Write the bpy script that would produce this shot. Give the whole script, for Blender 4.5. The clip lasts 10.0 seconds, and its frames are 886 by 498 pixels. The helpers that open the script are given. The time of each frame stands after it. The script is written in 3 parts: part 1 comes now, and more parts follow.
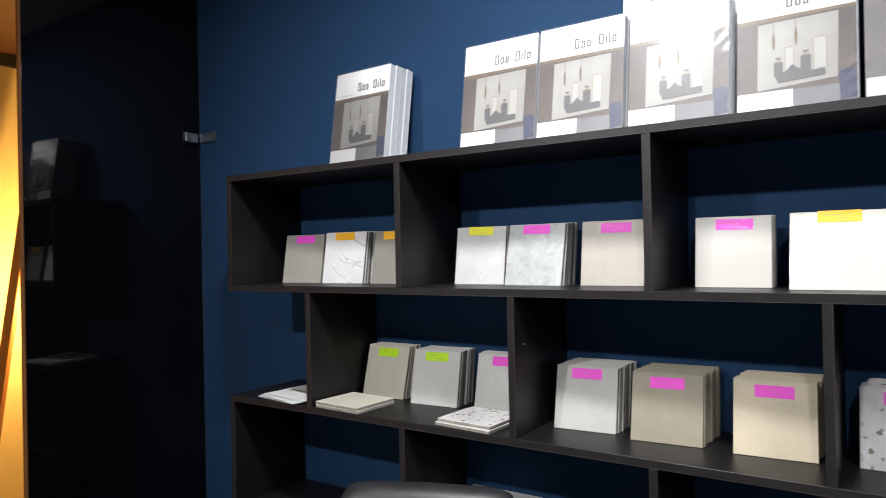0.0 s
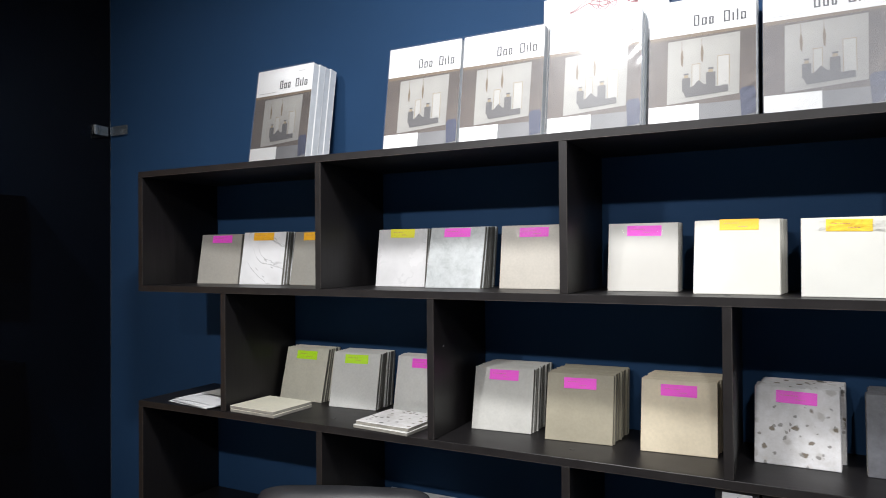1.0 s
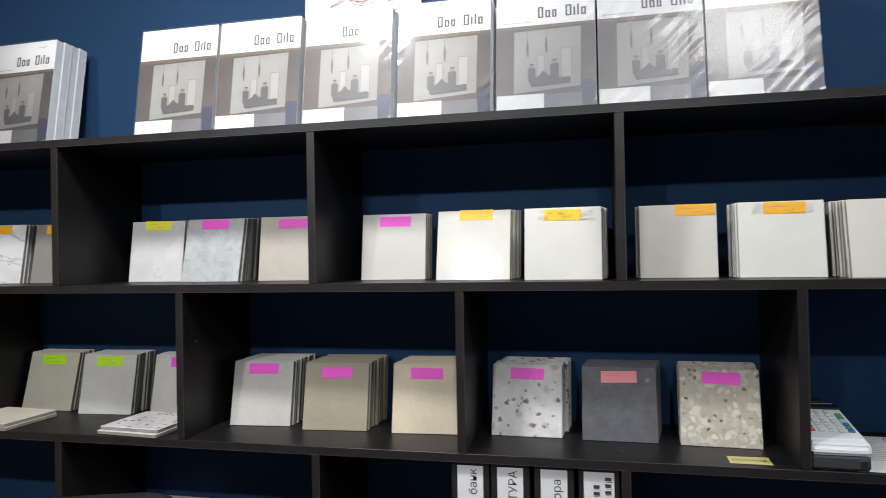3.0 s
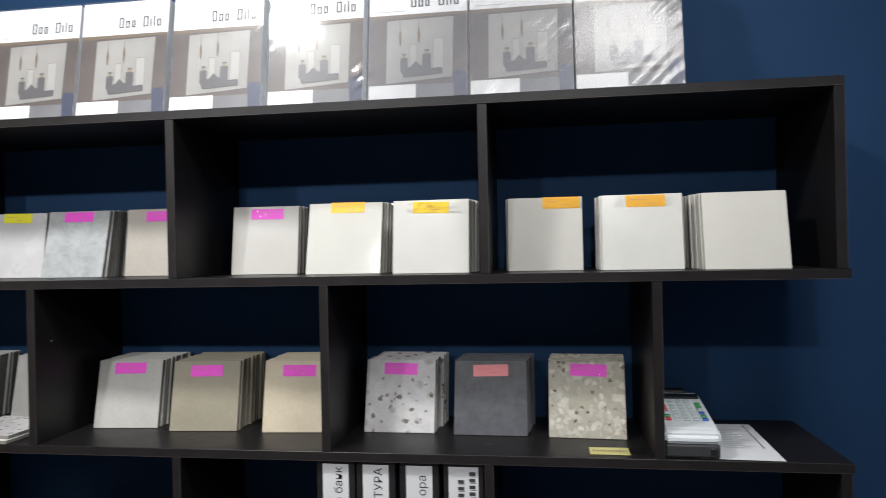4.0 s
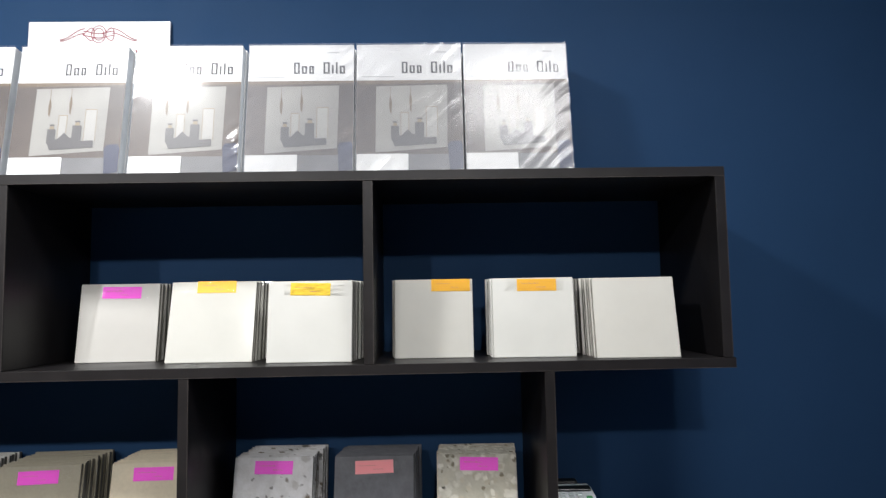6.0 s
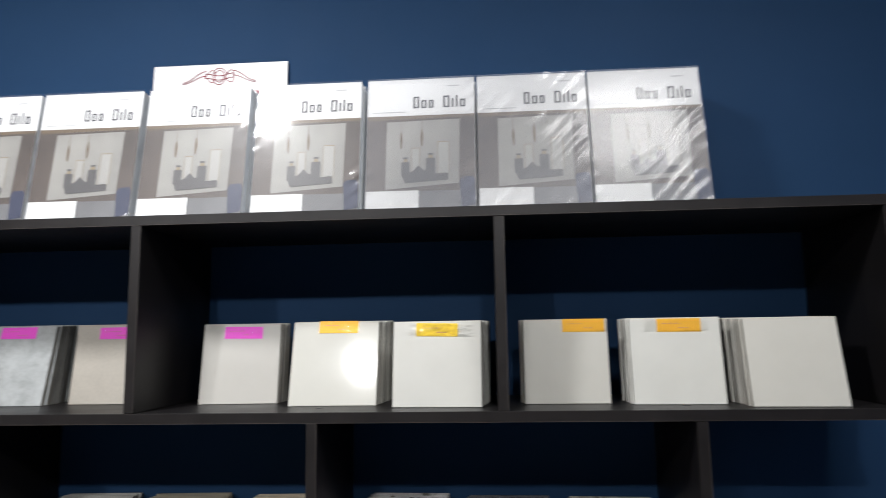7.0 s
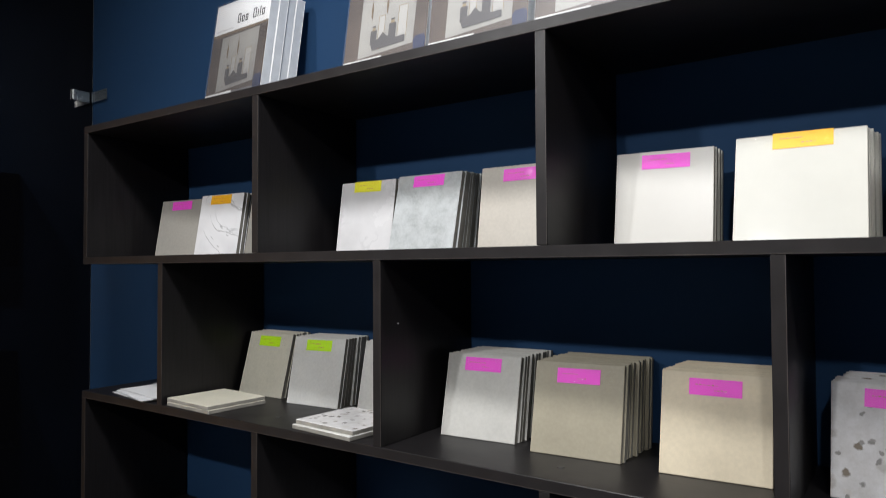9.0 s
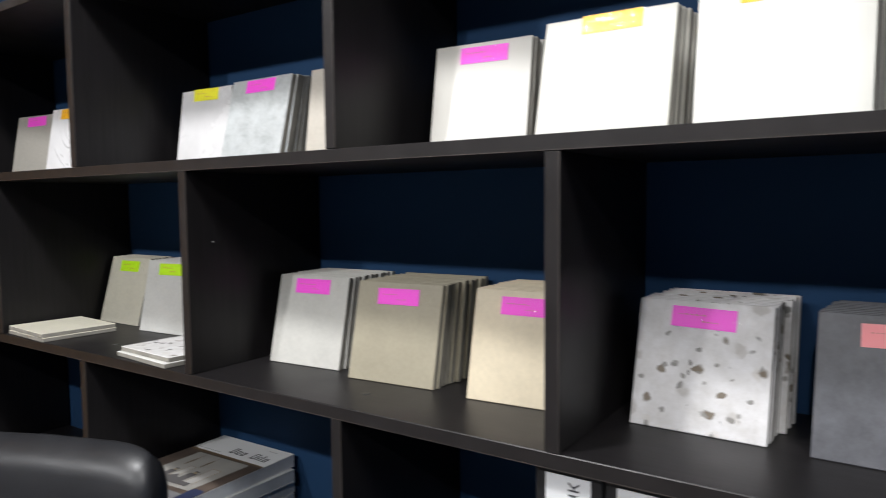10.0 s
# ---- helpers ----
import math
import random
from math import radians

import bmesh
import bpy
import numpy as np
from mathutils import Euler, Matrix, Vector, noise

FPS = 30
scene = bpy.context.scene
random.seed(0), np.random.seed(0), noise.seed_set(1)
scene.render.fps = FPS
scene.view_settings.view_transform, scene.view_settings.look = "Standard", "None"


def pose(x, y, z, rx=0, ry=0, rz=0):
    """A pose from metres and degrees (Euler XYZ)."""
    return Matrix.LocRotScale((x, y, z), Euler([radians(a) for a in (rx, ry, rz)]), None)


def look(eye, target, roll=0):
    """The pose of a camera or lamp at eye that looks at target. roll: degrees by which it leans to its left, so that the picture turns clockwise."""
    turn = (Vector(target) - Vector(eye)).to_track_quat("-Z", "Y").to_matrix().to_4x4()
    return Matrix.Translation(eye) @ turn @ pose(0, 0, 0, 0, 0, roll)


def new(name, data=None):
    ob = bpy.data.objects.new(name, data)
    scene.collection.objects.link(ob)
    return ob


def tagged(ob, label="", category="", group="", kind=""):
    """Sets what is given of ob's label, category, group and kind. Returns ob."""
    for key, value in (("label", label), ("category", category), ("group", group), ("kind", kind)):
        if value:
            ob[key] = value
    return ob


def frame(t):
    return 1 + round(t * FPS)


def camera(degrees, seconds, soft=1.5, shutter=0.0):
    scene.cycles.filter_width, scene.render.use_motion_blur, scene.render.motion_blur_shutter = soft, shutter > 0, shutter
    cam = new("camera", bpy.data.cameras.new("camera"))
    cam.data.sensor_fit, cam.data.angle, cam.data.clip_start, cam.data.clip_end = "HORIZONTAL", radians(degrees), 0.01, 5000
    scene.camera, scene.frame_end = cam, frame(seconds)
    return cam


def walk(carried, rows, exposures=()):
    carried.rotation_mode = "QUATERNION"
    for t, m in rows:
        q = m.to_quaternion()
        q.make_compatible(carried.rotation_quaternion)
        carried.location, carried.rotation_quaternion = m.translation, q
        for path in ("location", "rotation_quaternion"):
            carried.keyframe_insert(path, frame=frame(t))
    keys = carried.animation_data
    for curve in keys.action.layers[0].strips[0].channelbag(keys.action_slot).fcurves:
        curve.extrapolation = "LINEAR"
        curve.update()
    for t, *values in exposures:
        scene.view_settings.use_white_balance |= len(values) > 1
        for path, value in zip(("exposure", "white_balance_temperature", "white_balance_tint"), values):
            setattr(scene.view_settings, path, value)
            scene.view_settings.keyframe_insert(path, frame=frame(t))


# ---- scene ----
cam = camera(67.0, 10.0, soft=0.9, shutter=0.3)
PATH = [
    (0, (0.424, -1.375, 1.548), (-0.689, 0.287, 1.559), -1.2),
    (0.5, (0.436, -1.364, 1.552), (-0.558, 0.371, 1.577), -0.8),
    (1, (0.432, -1.375, 1.543), (-0.485, 0.402, 1.563), -0.4),
    (1.5, (0.453, -1.37, 1.532), (-0.34, 0.466, 1.55), -0.9),
    (2, (0.483, -1.361, 1.524), (-0.202, 0.518, 1.543), -0.9),
    (2.5, (0.53, -1.362, 1.531), (-0.007, 0.565, 1.538), -1.0),
    (2.7, (0.555, -1.350, 1.526), (0.065, 0.588, 1.540), -1.0),
    (4, (0.748, -1.272, 1.512), (0.467, 0.708, 1.508), -1.2),
    (4.5, (0.807, -1.231, 1.501), (0.711, 0.767, 1.485), -1.0),
    (5, (0.864, -1.204, 1.487), (0.882, 0.796, 1.508), -0.9),
    (5.5, (0.819, -1.195, 1.542), (0.902, 0.803, 1.564), -1.0),
    (5.7, (0.797, -1.189, 1.555), (0.868, 0.808, 1.624), -1.0),
    (6.8, (0.626, -1.144, 1.584), (0.622, 0.839, 1.842), -0.9),
    (7, (0.634, -1.123, 1.584), (0.489, 0.855, 1.841), -0.9),
    (7.5, (0.67, -1.041, 1.545), (0.154, 0.874, 1.805), -1.2),
    (8, (0.651, -0.975, 1.491), (-0.194, 0.821, 1.737), -0.8),
    (8.5, (0.551, -0.937, 1.461), (-0.521, 0.744, 1.619), -0.6),
    (9, (0.455, -0.906, 1.427), (-0.68, 0.739, 1.484), -0.3),
    (9.5, (0.504, -0.814, 1.406), (-0.635, 0.828, 1.324), -0.5),
    (10, (0.628, -0.656, 1.387), (-0.485, 1.0, 1.251), -0.5),
]
walk(cam, [(t, look(eye, target, roll)) for t, eye, target, roll in PATH],
     [(0, 0.28), (1, 0.22), (2.5, 0.0), (4, -0.08), (5, 0.08), (5.7, 0.08), (6.8, -0.15), (7.5, -0.38), (8.5, -0.28), (9.3, 0.27), (10, 0.42)])

# ---------------------------------------------------------------- light
world = bpy.data.worlds.new("world")
scene.world = world
world.use_nodes = True
world.node_tree.nodes["Background"].inputs[0].default_value = (0.6, 0.75, 1.0, 1)
world.node_tree.nodes["Background"].inputs[1].default_value = 0.010

CEIL = 2.72


# round ceiling lamps close to the shelving, and a row of track spots farther back
DOWNLIGHTS = [(-0.2, -0.74, 25, 0.20), (1.16, -0.92, 12.5, 0.55)]
for px, py, watts, wide in DOWNLIGHTS:
    data = bpy.data.lights.new("downlight", "AREA")
    data.shape, data.size, data.energy, data.color = "DISK", wide, watts, (0.980, 0.985, 1.0)
    new("downlight", data).location = (px, py, CEIL - 0.035)
SPOTS = [((x, -2.15, 2.62), (0.7 * x + 0.04, 0.2, 1.45), w) for x, w in ((-1.05, 62), (-0.1, 43), (0.85, 35))]
for eye, aim, watts in SPOTS:
    data = bpy.data.lights.new("spot_light", "SPOT")
    data.energy, data.color, data.shadow_soft_size = watts, (0.980, 0.985, 1.0), 0.035
    data.spot_size, data.spot_blend = radians(70), 1.0
    new("spot_light", data).matrix_world = look(eye, aim)
warm = bpy.data.lights.new("wall_lamp_light", "POINT")
warm.energy, warm.color, warm.shadow_soft_size = 60, (1.0, 0.60, 0.18), 0.05
new("wall_lamp_light", warm).location = (-2.86, 0.34, 1.36)


# ---------------------------------------------------------------- materials
def mat(name, colour, rough=0.5, metal=0.0, spec=0.5):
    m = bpy.data.materials.new(name)
    m.use_nodes = True
    b = m.node_tree.nodes["Principled BSDF"]
    b.inputs["Base Color"].default_value = (*colour, 1)
    b.inputs["Roughness"].default_value = rough
    b.inputs["Metallic"].default_value = metal
    b.inputs["Specular IOR Level"].default_value = spec
    return m


def N(m, kind, **values):
    n = m.node_tree.nodes.new(kind)
    for k, v in values.items():
        n.inputs[k.replace("_", " ")].default_value = v
    return n


def L(m, a, b):
    m.node_tree.links.new(a, b)


def coords(m, shift=True, scale=(1, 1, 1)):
    """Object coordinates, moved by each object's own random number."""
    tc = N(m, "ShaderNodeTexCoord")
    mp = N(m, "ShaderNodeMapping")
    mp.inputs["Scale"].default_value = scale
    L(m, tc.outputs["Object"], mp.inputs["Vector"])
    if shift:
        oi = N(m, "ShaderNodeObjectInfo")
        mul = N(m, "ShaderNodeMath")
        mul.operation = "MULTIPLY"
        mul.inputs[1].default_value = 7.0
        L(m, oi.outputs["Random"], mul.inputs[0])
        cb = N(m, "ShaderNodeCombineXYZ")
        for i in range(3):
            L(m, mul.outputs[0], cb.inputs[i])
        L(m, cb.outputs[0], mp.inputs["Location"])
    return mp.outputs["Vector"]


def noise_tex(m, vec, scale, detail=4.0, rough=0.55, distortion=0.0):
    n = N(m, "ShaderNodeTexNoise", Scale=scale, Detail=detail, Roughness=rough, Distortion=distortion)
    L(m, vec, n.inputs["Vector"])
    return n.outputs["Fac"]


def ramp(m, fac, stops):
    r = N(m, "ShaderNodeValToRGB")
    els = r.color_ramp.elements
    while len(els) < len(stops):
        els.new(0.5)
    for e, (p, c) in zip(els, stops):
        e.position, e.color = p, (*c, 1)
    L(m, fac, r.inputs[0])
    return r.outputs["Color"]


def mix(m, fac, a, b, blend="MIX"):
    x = N(m, "ShaderNodeMix")
    x.data_type, x.blend_type = "RGBA", blend
    if isinstance(fac, float):
        x.inputs[0].default_value = fac
    else:
        L(m, fac, x.inputs[0])
    for s, v in ((6, a), (7, b)):
        if isinstance(v, tuple):
            x.inputs[s].default_value = (*v, 1)
        else:
            L(m, v, x.inputs[s])
    return x.outputs[2]


def bsdf(m):
    return m.node_tree.nodes["Principled BSDF"]


def bump(m, height, strength, distance=0.001):
    b = N(m, "ShaderNodeBump", Strength=strength, Distance=distance)
    L(m, height, b.inputs["Height"])
    L(m, b.outputs["Normal"], bsdf(m).inputs["Normal"])


def surface(name, colour, rough=0.5, vary=0.12, scale=6.0, grain=300.0, relief=0.15, metal=0.0, spec=0.5, shift=False):
    """A plain surface with large uneven patches and a fine grain."""
    m = mat(name, colour, rough, metal, spec)
    v = coords(m, shift)
    big = noise_tex(m, v, scale, 5)
    fine = noise_tex(m, v, grain, 2)
    lo = tuple(c * (1 - vary) for c in colour)
    hi = tuple(min(1, c * (1 + vary)) for c in colour)
    L(m, ramp(m, big, [(0.3, lo), (0.7, hi)]), bsdf(m).inputs["Base Color"])
    mr = N(m, "ShaderNodeMapRange", To_Min=max(0.03, rough - 0.08), To_Max=min(1, rough + 0.1))
    L(m, noise_tex(m, v, scale * 3, 4), mr.inputs["Value"])
    L(m, mr.outputs[0], bsdf(m).inputs["Roughness"])
    bump(m, fine, relief, 0.0006)
    return m


def melamine(name, colour, along):
    """Dark wood-print board, grain along one axis."""
    m = mat(name, colour, 0.46, 0.0, 0.28)
    sc = [60, 60, 60]
    sc[along] = 2.5
    v = coords(m, True, tuple(sc))
    g = noise_tex(m, v, 3.0, 6, 0.6, 0.4)
    L(m, ramp(m, g, [(0.25, tuple(c * 0.7 for c in colour)), (0.75, tuple(c * 1.45 for c in colour))]), bsdf(m).inputs["Base Color"])
    v2 = coords(m, True)
    mr = N(m, "ShaderNodeMapRange", To_Min=0.32, To_Max=0.52)
    L(m, noise_tex(m, v2, 9, 5), mr.inputs["Value"])
    L(m, mr.outputs[0], bsdf(m).inputs["Roughness"])
    bump(m, g, 0.12, 0.0006)
    return m


M_BOARD = melamine("dark_board", (0.0102, 0.0092, 0.0098), 0)
M_UPRIGHT = melamine("dark_upright", (0.0102, 0.0092, 0.0098), 2)
M_EDGE = surface("edge_band", (0.017, 0.0150, 0.0152), 0.38, 0.2, 20, 400, 0.1, spec=0.35, shift=True)
M_SEAM = surface("worn_seam", (0.045, 0.037, 0.033), 0.5, 0.5, 14, 300, 0.1, shift=True)
M_WALL = surface("blue_paint", (0.0185, 0.055, 0.128), 0.66, 0.06, 2.5, 260, 0.35, spec=0.14)
M_CEIL = surface("pale_ceiling", (0.62, 0.62, 0.63), 0.85, 0.04)
M_FLOOR = surface("grey_floor_tile", (0.42, 0.415, 0.42), 0.3, 0.15, 3, 200, 0.05)
M_OTHER = surface("grey_paint", (0.62, 0.62, 0.63), 0.6, 0.06)
M_CREAM = surface("cream_plaster", (0.75, 0.58, 0.30), 0.7, 0.08, 4, 150, 0.4)
M_BROWN = surface("brown_ceiling", (0.07, 0.026, 0.010), 0.5, 0.15)
M_SLAT = melamine("brown_wood", (0.22, 0.09, 0.03), 2)
M_BGLASS = mat("black_glass", (0.003, 0.003, 0.004), 0.03)
M_STEEL = surface("brushed_steel", (0.62, 0.62, 0.62), 0.28, 0.06, 20, 500, 0.05, 1.0)
M_PAGES = surface("page_edges", (0.74, 0.77, 0.80), 0.6, 0.08, 30, 900, 0.3, shift=True)
M_COVER = surface("white_cover", (0.87, 0.87, 0.87), 0.35, 0.02, 5, 300, 0.03)
M_PAPER = surface("white_paper", (0.78, 0.79, 0.80), 0.7, 0.03, 20, 500, 0.1)
M_LABEL = surface("white_label", (0.86, 0.86, 0.85), 0.5, 0.02, 20, 500, 0.05)
M_INK = mat("grey_ink", (0.05, 0.05, 0.055), 0.5)
M_RED = mat("red_print", (0.28, 0.02, 0.035), 0.5)
M_FAINT = mat("pale_print", (0.42, 0.44, 0.47), 0.6)
M_PIN = mat("worn_pin", (0.16, 0.16, 0.16), 0.5)
M_PALE = mat("faint_ink", (0.50, 0.50, 0.51), 0.6)
M_PH_DARK = surface("photo_dark_wall", (0.112, 0.086, 0.070), 0.4, 0.35, 8, 300, 0.02)
M_PH_FLOOR = surface("photo_floor", (0.185, 0.185, 0.19), 0.4, 0.2, 10, 300, 0.02)
M_PH_LIGHT = surface("photo_light_wall", (0.36, 0.35, 0.325), 0.4, 0.2, 7, 300, 0.02)
M_PH_TILE = mat("photo_pale", (0.44, 0.43, 0.41), 0.4)
M_PH_TAN = mat("photo_tan", (0.30, 0.24, 0.15), 0.4)
M_PH_BROWN = mat("photo_brown", (0.17, 0.12, 0.07), 0.4)
M_PH_GREY = mat("photo_slate", (0.105, 0.10, 0.10), 0.4)
M_PH_BLUE = mat("photo_navy", (0.035, 0.045, 0.10), 0.4)
M_BINDER = surface("black_binder", (0.012, 0.012, 0.013), 0.5, 0.2, 20, 700, 0.4)
M_LEATHER = surface("black_leather", (0.016, 0.0165, 0.019), 0.38, 0.15, 12, 420, 0.25)
M_BLACK = surface("black_plastic", (0.015, 0.015, 0.016), 0.4, 0.1, 20, 500, 0.2)
M_DGREY = surface("dark_grey_plastic", (0.045, 0.047, 0.05), 0.45, 0.1, 20, 500, 0.2)
M_WPLAST = surface("white_plastic", (0.72, 0.76, 0.78), 0.35, 0.03, 20, 500, 0.08)
M_KEY = mat("key_grey", (0.55, 0.62, 0.62), 0.4)
M_KRED = mat("key_red", (0.65, 0.03, 0.06), 0.4)
M_KGREEN = mat("key_green", (0.03, 0.28, 0.08), 0.4)
M_KBLUE = mat("key_blue", (0.02, 0.10, 0.50), 0.4)
M_SCREEN = mat("display_window", (0.01, 0.012, 0.012), 0.12)
M_PANEL = mat("lit_panel", (0.9, 0.9, 0.9), 0.4)
bsdf(M_PANEL).inputs["Emission Color"].default_value = (1, 0.97, 0.92, 1)
bsdf(M_PANEL).inputs["Emission Strength"].default_value = 6
STICK = {"magenta": mat("magenta_sticker", (0.95, 0.10, 0.74), 0.45), "orange": mat("orange_sticker", (0.95, 0.52, 0.02), 0.45),
         "yellow": mat("yellow_sticker", (0.86, 0.82, 0.04), 0.45), "lime": mat("lime_sticker", (0.60, 0.93, 0.02), 0.45),
         "salmon": mat("salmon_sticker", (0.93, 0.34, 0.36), 0.45), "gold": mat("gold_sticker", (0.95, 0.68, 0.03), 0.45)}
STICK_INK = mat("pen_ink", (0.58, 0.26, 0.22), 0.5)


def clear_film(name, rough, wrinkle, scale, stretch=(1, 1, 1), ior=1.55, haze=0.0, slant=0, glare_milk=0.0):
    """Thin clear plastic: mostly clear, glossy by Fresnel, with creases and a wider haze."""
    m = bpy.data.materials.new(name)
    m.use_nodes = True
    t = m.node_tree
    t.nodes.remove(t.nodes["Principled BSDF"])
    out = t.nodes["Material Output"]
    tr = N(m, "ShaderNodeBsdfTransparent")
    gl = N(m, "ShaderNodeBsdfGlossy", Roughness=rough)
    wide = N(m, "ShaderNodeBsdfGlossy", Roughness=0.48)
    both = N(m, "ShaderNodeMixShader")
    both.inputs[0].default_value = haze
    fr = N(m, "ShaderNodeFresnel", IOR=ior)
    mx = N(m, "ShaderNodeMixShader")
    if wrinkle:
        v = coords(m, True, stretch)
        if slant:
            turn = N(m, "ShaderNodeVectorRotate", Angle=radians(slant))
            turn.rotation_type = "Y_AXIS"
            tc = N(m, "ShaderNodeTexCoord")
            L(m, tc.outputs["Object"], turn.inputs["Vector"])
            for node in m.node_tree.nodes:
                if node.bl_idname == "ShaderNodeMapping":
                    L(m, turn.outputs[0], node.inputs["Vector"])
        n = noise_tex(m, v, scale, 1.2, 0.45, 1.0)
        b = N(m, "ShaderNodeBump", Strength=wrinkle, Distance=0.004)
        L(m, n, b.inputs["Height"])
        for node in (gl, wide, fr):
            L(m, b.outputs["Normal"], node.inputs["Normal"])
    L(m, gl.outputs[0], both.inputs[1])
    L(m, wide.outputs[0], both.inputs[2])
    L(m, fr.outputs[0], mx.inputs[0])
    # pale diffuse veil: cloudy film, plus spread lamp glare put into the colour
    if glare_milk:
        cloud = N(m, "ShaderNodeBsdfDiffuse", Color=(0.82, 0.85, 0.93, 1))
        base = N(m, "ShaderNodeMixShader", Fac=glare_milk)
        L(m, tr.outputs[0], base.inputs[1])
        L(m, cloud.outputs[0], base.inputs[2])
        L(m, base.outputs[0], mx.inputs[1])
    else:
        L(m, tr.outputs[0], mx.inputs[1])
    L(m, both.outputs[0], mx.inputs[2])
    L(m, mx.outputs[0], out.inputs["Surface"])
    return m


# the loose film has more of the veil that stands in for lamp haze
M_FILM = clear_film("shrink_film", 0.085, 0.05, 6, (2, 2, 1), 1.43, 0.20, 0, 0.06)
M_FILM_LOOSE = clear_film("loose_shrink_film", 0.14, 0, 6, (2, 2, 1), 1.46, 0.30, 0, 0.15)
M_TAPE = clear_film("clear_tape", 0.06, 0.40, 70, (1, 1, 1), 1.27)
M_ACRYL = clear_film("clear_acrylic", 0.08, 0, 1)
tabnodes = M_ACRYL.node_tree
frost = N(M_ACRYL, "ShaderNodeBsdfDiffuse", Color=(0.45, 0.55, 0.65, 1))
share = N(M_ACRYL, "ShaderNodeMixShader", Fac=0.16)
for node in list(tabnodes.nodes):
    if node.bl_idname == "ShaderNodeBsdfTransparent":
        for link in list(node.outputs[0].links):
            L(M_ACRYL, share.outputs[0], link.to_socket)
        L(M_ACRYL, node.outputs[0], share.inputs[1])
L(M_ACRYL, frost.outputs[0], share.inputs[2])


def tile_mat(name, kind, base, rough):
    """Porcelain tile faces: concrete, marble, pebbled terrazzo, slate or plain."""
    m = mat(name, base, rough)
    v = coords(m, True)
    lo, hi = tuple(c * 0.9 for c in base), tuple(min(0.9, c * 1.08) for c in base)
    fine = noise_tex(m, v, 170, 4)
    big = noise_tex(m, v, 11, 6, 0.6)
    if kind == "concrete":
        col = ramp(m, big, [(0.3, tuple(c * 0.86 for c in base)), (0.7, hi)])
        col = mix(m, 0.35, col, ramp(m, fine, [(0.35, tuple(c * 0.88 for c in base)), (0.65, hi)]))
    elif kind == "plain":
        col = ramp(m, big, [(0.3, tuple(c * 0.97 for c in base)), (0.7, tuple(min(0.92, c * 1.03) for c in base))])
    elif kind == "slate":
        col = ramp(m, noise_tex(m, v, 38, 7, 0.7), [(0.3, tuple(c * 0.72 for c in base)), (0.72, tuple(c * 1.3 for c in base))])
    elif kind == "marble":
        veins = noise_tex(m, v, 5.5, 5, 0.5, 1.3)
        deep = 0.58 if base[0] > 0.7 else 0.84
        vein = ramp(m, veins, [(0.0, hi), (0.48, hi), (0.495, tuple(c * deep for c in base)), (0.512, hi), (1.0, lo)])
        mask = ramp(m, noise_tex(m, v, 8, 2), [(0.5, (0, 0, 0)), (0.66, (1, 1, 1))])
        col = mix(m, mask, ramp(m, big, [(0.3, lo), (0.7, hi)]), vein)
    elif kind == "cloudy":
        col = ramp(m, noise_tex(m, v, 30, 9, 0.75, 0.15), [(0.28, tuple(c * 0.66 for c in base)), (0.5, base), (0.75, tuple(min(0.9, c * 1.25) for c in base))])
    elif kind in ("terrazzo", "pebble"):
        dense = kind == "pebble"
        col = ramp(m, big, [(0.3, lo), (0.7, hi)])
        wob = N(m, "ShaderNodeTexNoise", Scale=62.0, Detail=3.0)
        L(m, v, wob.inputs["Vector"])
        add = N(m, "ShaderNodeVectorMath")
        add.operation = "MULTIPLY_ADD"
        add.inputs[1].default_value = (0.015, 0.015, 0.015)
        L(m, wob.outputs["Color"], add.inputs[0])
        L(m, v, add.inputs[2])
        layers = [(62, 0.60, (0.62, 0.60, 0.53), 0.70), (76, 0.50, (0.50, 0.465, 0.38), 0.40), (70, 0.42, (0.70, 0.68, 0.61), 0.35), (84, 0.40, (0.24, 0.215, 0.165), 0.16), (74, 0.34, (0.13, 0.125, 0.11), 0.09)] if dense else \
                 [(50, 0.44, (0.60, 0.58, 0.57), 0.20), (70, 0.42, (0.22, 0.19, 0.155), 0.11), (104, 0.40, (0.34, 0.33, 0.32), 0.12), (66, 0.40, (0.17, 0.165, 0.16), 0.075)]
        for sc, size, c, share in layers:
            vo = N(m, "ShaderNodeTexVoronoi", Scale=sc, Randomness=1.0)
            L(m, add.outputs[0], vo.inputs["Vector"])
            a = N(m, "ShaderNodeMapRange", From_Min=size - 0.12, From_Max=size + 0.05, To_Min=1.0, To_Max=0.0)
            L(m, vo.outputs["Distance"], a.inputs["Value"])
            sep = N(m, "ShaderNodeSeparateColor")
            L(m, vo.outputs["Color"], sep.inputs[0])
            b2 = N(m, "ShaderNodeMath")
            b2.operation = "LESS_THAN"
            b2.inputs[1].default_value = share
            L(m, sep.outputs[0], b2.inputs[0])
            both = N(m, "ShaderNodeMath")
            both.operation = "MULTIPLY"
            L(m, a.outputs[0], both.inputs[0])
            L(m, b2.outputs[0], both.inputs[1])
            tint = mix(m, sep.outputs[1], c, tuple(min(0.9, k * 1.25) for k in c))
            col = mix(m, both.outputs[0], col, tint)
        veil = ramp(m, noise_tex(m, v, 48, 6, 0.7), [(0.3, (0.62, 0.60, 0.55)), (0.7, (1.0, 1.0, 1.0))])
        col = mix(m, 0.55, col, veil, "MULTIPLY")
    L(m, col, bsdf(m).inputs["Base Color"])
